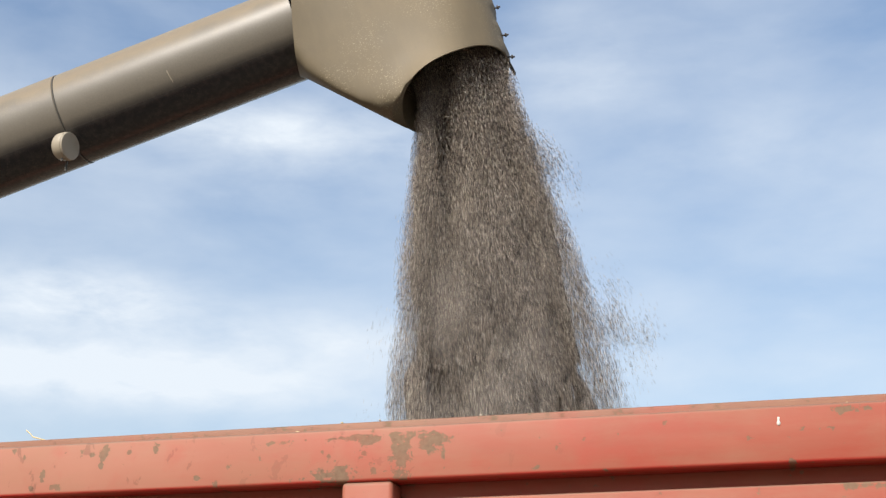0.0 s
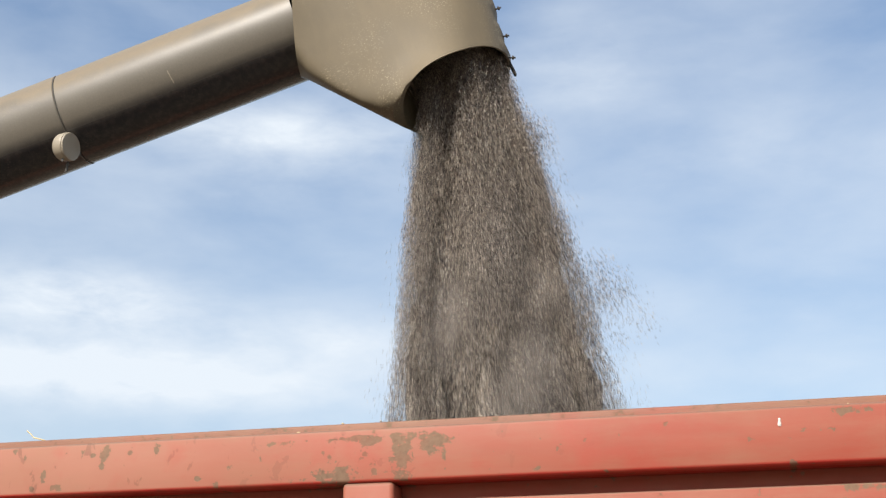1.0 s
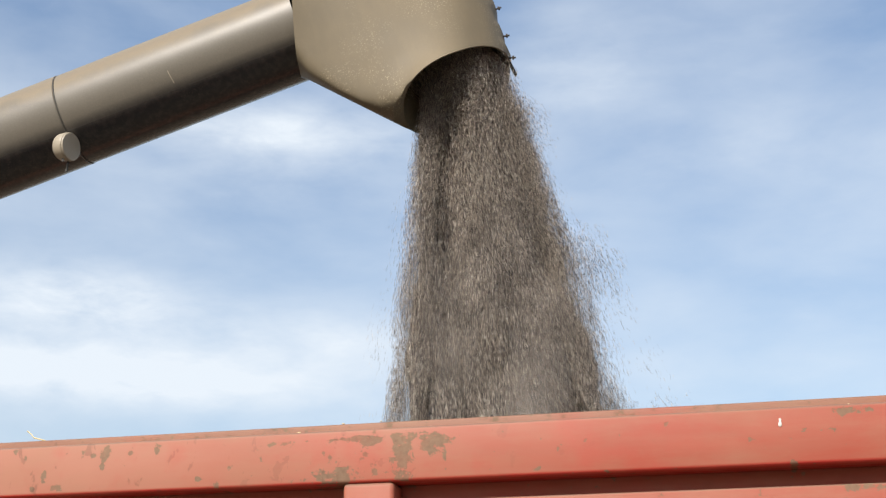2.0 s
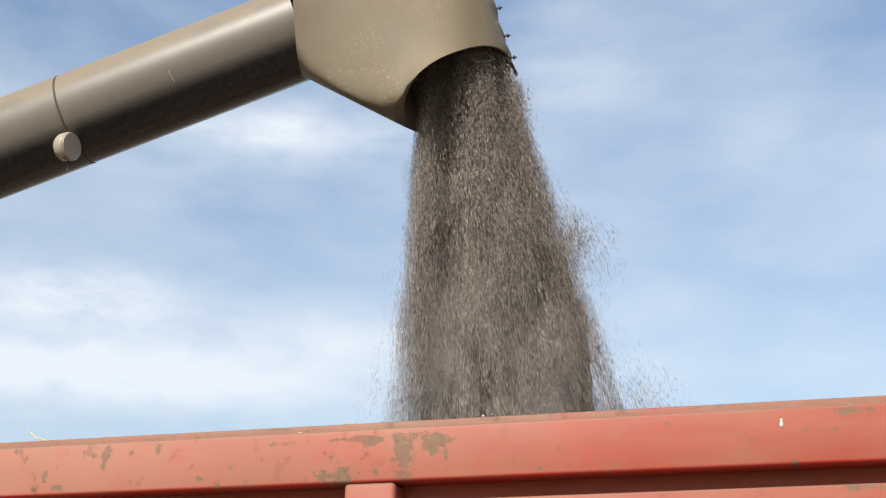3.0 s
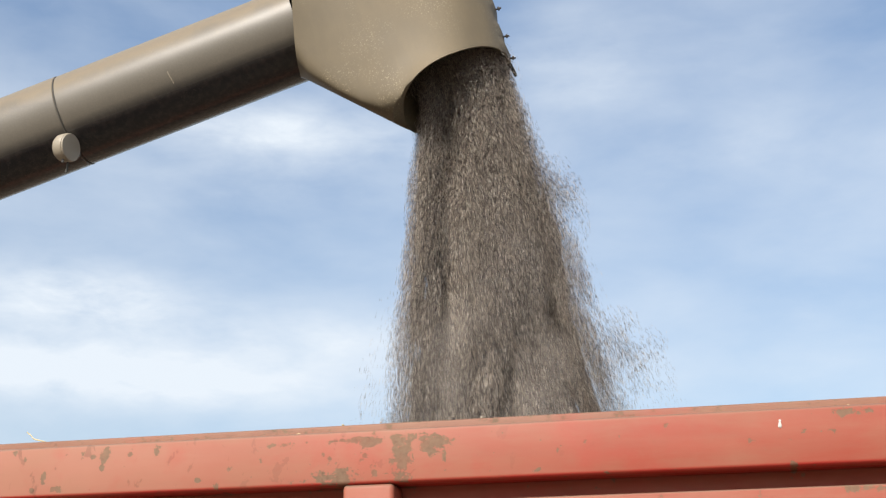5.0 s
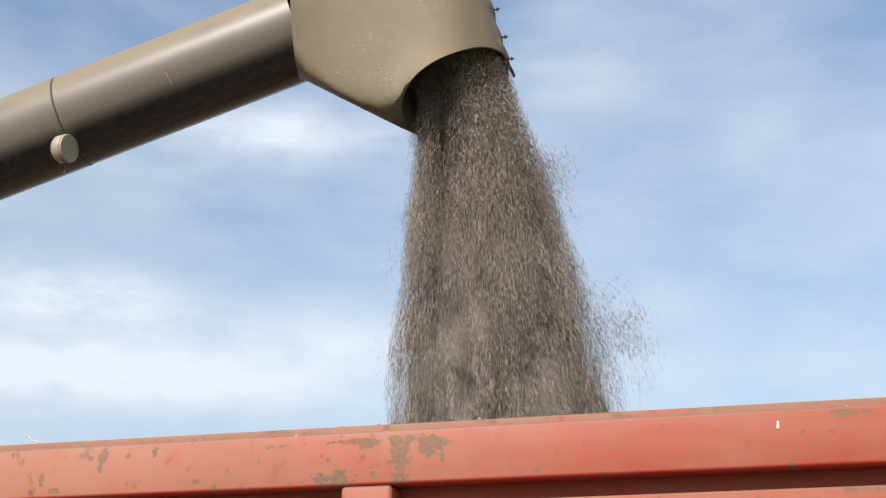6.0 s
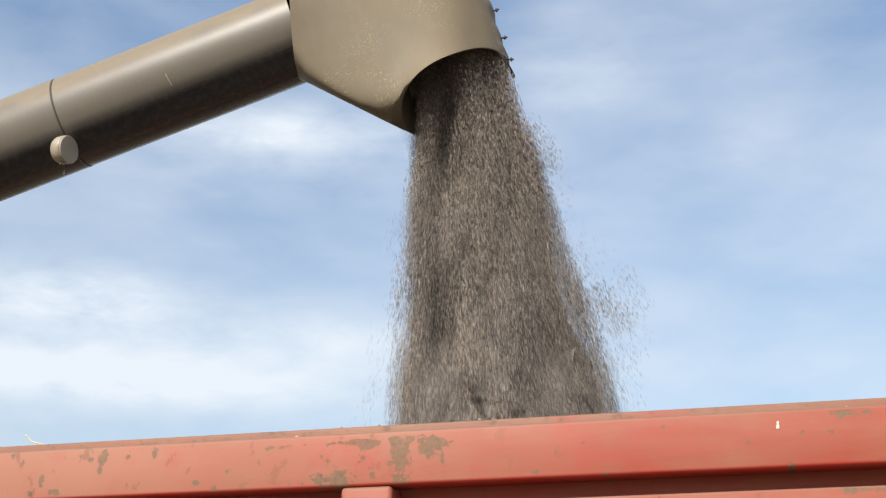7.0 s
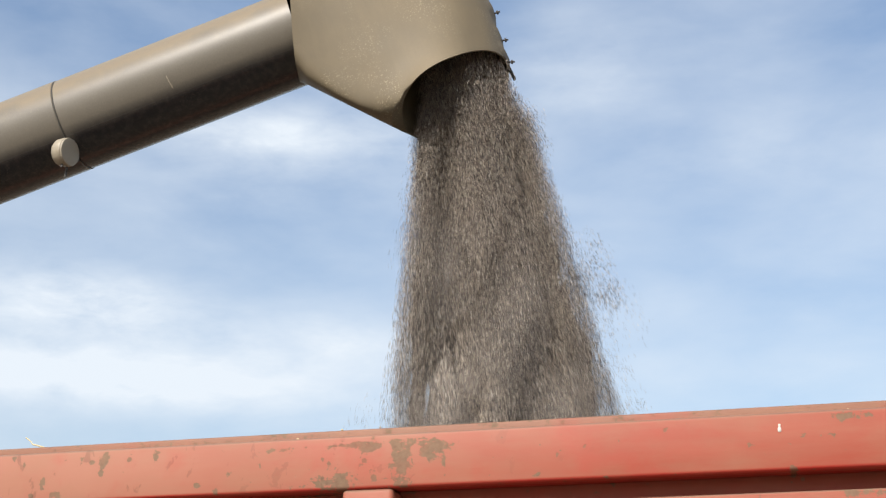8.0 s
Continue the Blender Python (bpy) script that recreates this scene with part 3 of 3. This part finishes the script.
def build_small():
    # a blob of white paint run down the rail
    bm = bmesh.new()
    prof = [(0.0015, -0.016), (0.005, -0.014), (0.0065, -0.006), (0.0045, 0.002), (0.003, 0.006), (0.0045, 0.012), (0.004, 0.016), (0.001, 0.018)]
    lathe(bm, prof, 12)
    for v in bm.verts:
        v.co = Vector((v.co.x * 0.72, v.co.y * 0.3, v.co.z * 0.62))
    blob = part("paint_blob", bm, WHITE, smooth=True)
    tagged(blob, "small white dried blob on the red rail", "paint blob")
    blob.matrix_world = TRAILER @ pose(0.853, -0.0008, 2.322, 0, 4, 0)
    # a bent straw caught on the rim
    bm = bmesh.new()
    path = [Vector(p) for p in ((0.0, 0.0, 0.0), (0.022, 0.004, 0.006), (0.040, 0.0, 0.011), (0.055, -0.006, 0.024), (0.070, -0.008, 0.034))]
    loft(bm, [[p + Vector((0, 0.0022 * math.cos(a), 0.0022 * math.sin(a))) for a in (0, 1.26, 2.51, 3.77, 5.03)] for p in path], cap=True)
    straw = part("straw", bm, STRAW, smooth=True)
    tagged(straw, "bent pale straw lying on the trailer rim", "straw")
    straw.matrix_world = TRAILER @ pose(-1.222, 0.075, 2.392, 0, 0, 180)
    # seeds lying on the rim
    for x, y, mat, size in ((0.012, 0.066, DARK_SEED, 1.0), (0.115, 0.07, DARK_SEED, 0.9), (-0.415, 0.030, STRAW, 1.0), (-0.19, 0.06, SEED, 0.8), (0.09, 0.06, SEED, 0.7), (-0.30, 0.064, STRAW, 0.7), (1.02, 0.03, STRAW, 0.9)):
        bm = bmesh.new()
        lathe(bm, [(0.0006, -0.006), (0.0028, -0.003), (0.0033, 0.001), (0.0022, 0.005), (0.0005, 0.0065)], 10)
        for v in bm.verts:
            v.co *= size
        seed = part("seed", bm, mat, smooth=True)
        tagged(seed, "single seed lying on the red trailer rim", "seed", "seeds on the rim")
        seed.matrix_world = TRAILER @ pose(x, y, (2.390 if y > 0.055 else 2.362) + 0.0032 * size, 90, 0, 40 + 300 * x)


DARK_SEED = plain("dark_seed_hull", (0.012, 0.011, 0.010), (0.05, 0.045, 0.04), 90, 0.45)
WHITE = plain("white_paint", (0.35, 0.32, 0.27), (0.75, 0.73, 0.67), 160, 0.5)
build_small()

# ---- falling seeds ----
rng = np.random.default_rng(7)


def seeds_mesh(name, count, half, long=0.0074, wide=0.0031, lean=0.32, core=0.0):
    """Seeds strewn through an ellipsoid of the given half sizes, most of them falling point down, round a packed core of that share."""
    d = rng.normal(size=(count, 3))
    d /= np.linalg.norm(d, axis=1)[:, None]
    centre = d * (rng.random(count) ** 0.40)[:, None] * np.array(half)
    axis = np.stack([rng.normal(0, lean, count), rng.normal(0, lean, count), np.ones(count)], 1)
    axis /= np.linalg.norm(axis, axis=1)[:, None]
    ref = rng.normal(size=(count, 3))
    a = np.cross(axis, ref)
    a /= np.linalg.norm(a, axis=1)[:, None]
    b = np.cross(axis, a)
    size = rng.uniform(0.7, 1.3, count)[:, None]
    L, W, T = axis * long / 2 * size, a * wide / 2 * size, b * wide * 0.40 * size
    verts = np.stack([centre + L + W * 0.5, centre + L * 0.2 - W, centre - L * 0.2 + T * 1.3, centre - L - T * 0.5], 1).reshape(-1, 3).tolist()
    f = np.array([(0, 1, 2), (0, 3, 1), (0, 2, 3), (1, 3, 2)])
    faces = (f[None] + 4 * np.arange(count)[:, None, None]).reshape(-1, 3).tolist()
    loose = len(faces)
    if core:
        bm = bmesh.new()
        bmesh.ops.create_uvsphere(bm, u_segments=10, v_segments=9, radius=1.0)
        shift = Vector(rng.uniform(-20, 20, 3))
        base = len(verts)
        for v in bm.verts:
            k = core * (1 + 0.55 * noise.noise(v.co * 1.7 + shift))
            verts.append((v.co.x * half[0] * k, v.co.y * half[1] * k, v.co.z * half[2] * k))
        faces += [[base + v.index for v in face.verts] for face in bm.faces]
        bm.free()
    me = bpy.data.meshes.new(name)
    me.from_pydata(verts, [], faces)
    me.materials.append(SEED)
    me.materials.append(SEED_MASS)
    me.polygons.foreach_set("material_index", [0] * loose + [1] * (len(faces) - loose))
    me.polygons.foreach_set("use_smooth", [True] * len(me.polygons))
    return me


MOUTH = Vector((0.068, 4.575, 4.10))
FALL_V, FALL_G = 0.50, 0.15      # metres a second and per second squared: the film is slowed about eightfold
LAND = 3.2
BEAT, BEAT_AT = 1.19, 0.22       # the auger's flight throws a surge out at this rhythm


def fall_rows(t0, off, drift, end, v, g):
    """Rows for a clump that leaves the mouth at t0: along the tube, through the hood, down to the heap."""
    low = Vector((TUBE_A.x, TUBE_A.y, TUBE_A.z))
    start = MOUTH + Vector(off)

    def where(t):
        s = t - t0
        if s < -1.1:
            return low + TUBE_DIR * (0.05 + (s + 1.1) * 0.42)
        if s < -0.5:
            return (low + TUBE_DIR * 0.05).lerp(Vector((-0.2, 4.56, 4.42)), (s + 1.1) / 0.6)
        if s < 0.0:
            return Vector((-0.2, 4.56, 4.42)).lerp(start, (s + 0.5) / 0.5)
        s = min(s, end)
        return start + Vector((drift[0] * s, drift[1] * s, -v * s - g / 2 * s * s))
    times = {0.0, 8.0}
    for s in (-1.3, -1.1, -0.8, -0.5, -0.25, 0.0, 0.3, 0.7, 1.1, 1.5, 1.9, 2.3, 3.0, end - 0.1, end):
        if 0.05 < t0 + s < 7.95:
            times.add(round((t0 + s) * FPS) / FPS)
    return [(t, where(t)) for t in sorted(times)]


def mouth_place(u, w):
    """Where a clump leaves the mouth and how it drifts: u across the mouth, w in depth; it comes out further back on the inner side."""
    inner, outer = min(u, 0.0), max(u, 0.0)
    if u > 0.2:
        w = max(w, -0.55)
    back = min(max((0.30 - u) / 0.5, 0.0), 1.0)
    off = (0.0135 + 0.1585 * u - 0.016 * inner - 0.014 * outer, (0.155 - 0.050 * back) * w + 0.045 * back - 0.062 + 0.035 * min(max((u - 0.35) / 0.4, 0.0), 1.0), 0.05 + 0.045 * u)
    return off, (0.068 + 0.128 * u + 0.004 * inner + 0.008 * outer, 0.02 + 0.07 * w - 0.035 * back)


def build_stream():
    stream = tagged(new("seed_stream"), "dense stream of dark sunflower seeds falling from the spout", "seeds", kind="stuff")
    stream.location = MOUTH
    moves = []
    dense = [seeds_mesh("seed_clump", 820, (0.070, 0.055, 0.25)) for _ in range(16)]
    mid = [seeds_mesh("seed_clump", 800, (0.055, 0.055, 0.24)) for _ in range(12)]
    slim = [seeds_mesh("seed_clump", 640, (0.042, 0.05, 0.22)) for _ in range(12)]
    cored = [seeds_mesh("seed_clump", 460, (0.058, 0.05, 0.25), core=0.46) for _ in range(12)]
    packed = [seeds_mesh("seed_clump", 260, (0.088, 0.045, 0.28), core=0.78) for _ in range(12)]
    loose = [seeds_mesh("loose_seeds", 60, (0.06, 0.08, 0.16), lean=0.8) for _ in range(10)]
    puffs = [seeds_mesh("seed_puff", 95, (0.058, 0.06, 0.068), lean=0.8) for _ in range(6)]

    def add(me, t0, off, drift, end=LAND, v=FALL_V, g=FALL_G):
        ob = new(me.name.split(".")[0], me)
        ob.parent = stream
        lean = math.degrees(math.atan2(drift[0], FALL_V + 0.2))
        lying = TUBE_DIR.to_track_quat("Z", "Y")
        upright = Euler((0, radians(-lean), 0)).to_quaternion()
        rows = []
        for t, p in fall_rows(t0, off, drift, end, v, g):
            turn = lying.slerp(upright, min(max((t - t0 + 1.1) / 1.0, 0), 1))
            rows.append((t, Matrix.LocRotScale(p - MOUTH, turn, None)))
        moves.append((ob, rows))

    first, n = -2.5, 1150
    span = 8.0 - first
    for k in range(n):
        # evenly spread over the mouth and in time
        t0 = first + span * (k + rng.random()) / n
        u = 2 * ((k * 0.7548776662) % 1) - 1
        w = (2 * ((k * 0.5698402910 + 0.37) % 1) - 1) * max(0.4, math.sqrt(max(0.0, 1 - u * u)))
        # two grooves run down the stream, deeper and shallower by turns
        sway = 1 + 0.9 * noise.noise(Vector((t0 * 1.3, 3.0 * u, 0.0)))
        fold = sway * (1.3 * math.exp(-((u + 0.50) / 0.17) ** 2) + 1.1 * math.exp(-((u - 0.62) / 0.13) ** 2))
        w = w * (1 - 0.45 * min(fold, 1.4)) + 0.42 * fold + 0.28 * noise.noise(Vector((t0 * 2.1, 2.2 * u, 7.0)))
        if u < -0.72:
            w -= 0.25
        u += rng.normal(0, 0.02) * (1 - abs(u))
        off, drift = mouth_place(u, w)
        kind = slim if abs(u) > 0.86 else cored if abs(u) > 0.55 and w > 0.30 else mid if abs(u) > 0.62 else packed if w > 0.42 else dense
        add(kind[k % len(kind)], t0, off, (drift[0] + rng.normal(0, 0.006), drift[1]))
    # packed seeds that keep the heart of the stream closed
    for k in range(440):
        t0 = first + span * (k + rng.random()) / 440
        u = 1.58 * ((k * 0.7548776662 + 0.2) % 1) - 0.74
        off, drift = mouth_place(u, 0.70 + 0.35 * ((k * 0.5698402910) % 1))
        add(packed[k % 12], t0, off, drift)
    # thicken both edges
    for k in range(400):
        t0 = first + span * (k + rng.random()) / 400
        u = (1 if k % 5 < 3 else -1) * rng.uniform(0.68, 1.0)
        add(slim[k % 12], t0, *mouth_place(u, rng.uniform(-0.4, 0.5)))
        if k % 2:
            add(cored[k % 12], t0 + 0.02, *mouth_place(u * 0.86, rng.uniform(0.35, 0.8)))
    # stray seeds beside the stream, more of them on the outer side
    for k in range(340):
        t0 = first + span * (k + rng.random()) / 340
        if rng.random() < 0.90:
            add(loose[k % 10], t0, (0.105, rng.uniform(-0.10, 0.12), 0.04), (0.212 + abs(rng.normal(0, 0.036)), rng.uniform(-0.08, 0.08)))
        else:
            add(loose[k % 10], t0, (-0.09, rng.uniform(-0.1, 0.1), 0.0), (-0.11 - abs(rng.normal(0, 0.015)), rng.uniform(-0.08, 0.08)))
    # wisps of dust that work their way out of the stream as it falls
    wisps = []
    for _ in range(6):
        bm = bmesh.new()
        bmesh.ops.create_uvsphere(bm, u_segments=20, v_segments=12, radius=1.0)
        for v in bm.verts:
            v.co = Vector((v.co.x * 0.15, v.co.y * 0.05, v.co.z * 0.22)) * (1 + 0.12 * noise.noise(v.co * 2 + Vector((_ * 5, 0, 0))))
        me = bpy.data.meshes.new("dust_wisp")
        bm.to_mesh(me)
        bm.free()
        me.materials.append(DUST)
        me.polygons.foreach_set("use_smooth", [True] * len(me.polygons))
        wisps.append(me)
    for k in range(80):
        t0 = first + span * (k + rng.random()) / 80
        u = (-0.66, -0.1, 0.05, 0.2, 0.35, -0.58, 0.45)[k % 7] + rng.normal(0, 0.06)
        add(wisps[k % 6], t0, (0.01 + 0.14 * u, 0.21, 0.06), (0.072 + 0.11 * u, -0.175 + rng.normal(0, 0.012)))
    # a surge thrown wide at every beat; the air slows it
    for k in range(-2, 7):
        t0 = BEAT_AT + BEAT * k
        for j in range(22):
            g = rng.random() ** 1.4
            add(puffs[j % 6], t0 + rng.normal(0, 0.05) + 0.16 * (1 - g), (0.15 + 0.03 * g, rng.uniform(-0.1, 0.08), 0.09), (0.188 + 0.055 * g + rng.normal(0, 0.011), rng.uniform(-0.06, 0.06)), 4.3, rng.normal(0.485, 0.026), 0.06)
        for j in range(6):
            add(loose[j % 10], t0 + rng.uniform(-0.2, 0.05), (0.15, rng.uniform(-0.1, 0.1), 0.09), (0.19 + 0.015 * j, rng.uniform(-0.06, 0.06)), 4.3, rng.normal(0.475, 0.025), 0.05)
    return moves


STREAM_MOVES = build_stream()


def motions():
    for ob, rows in STREAM_MOVES:
        walk(ob, rows)


motions()
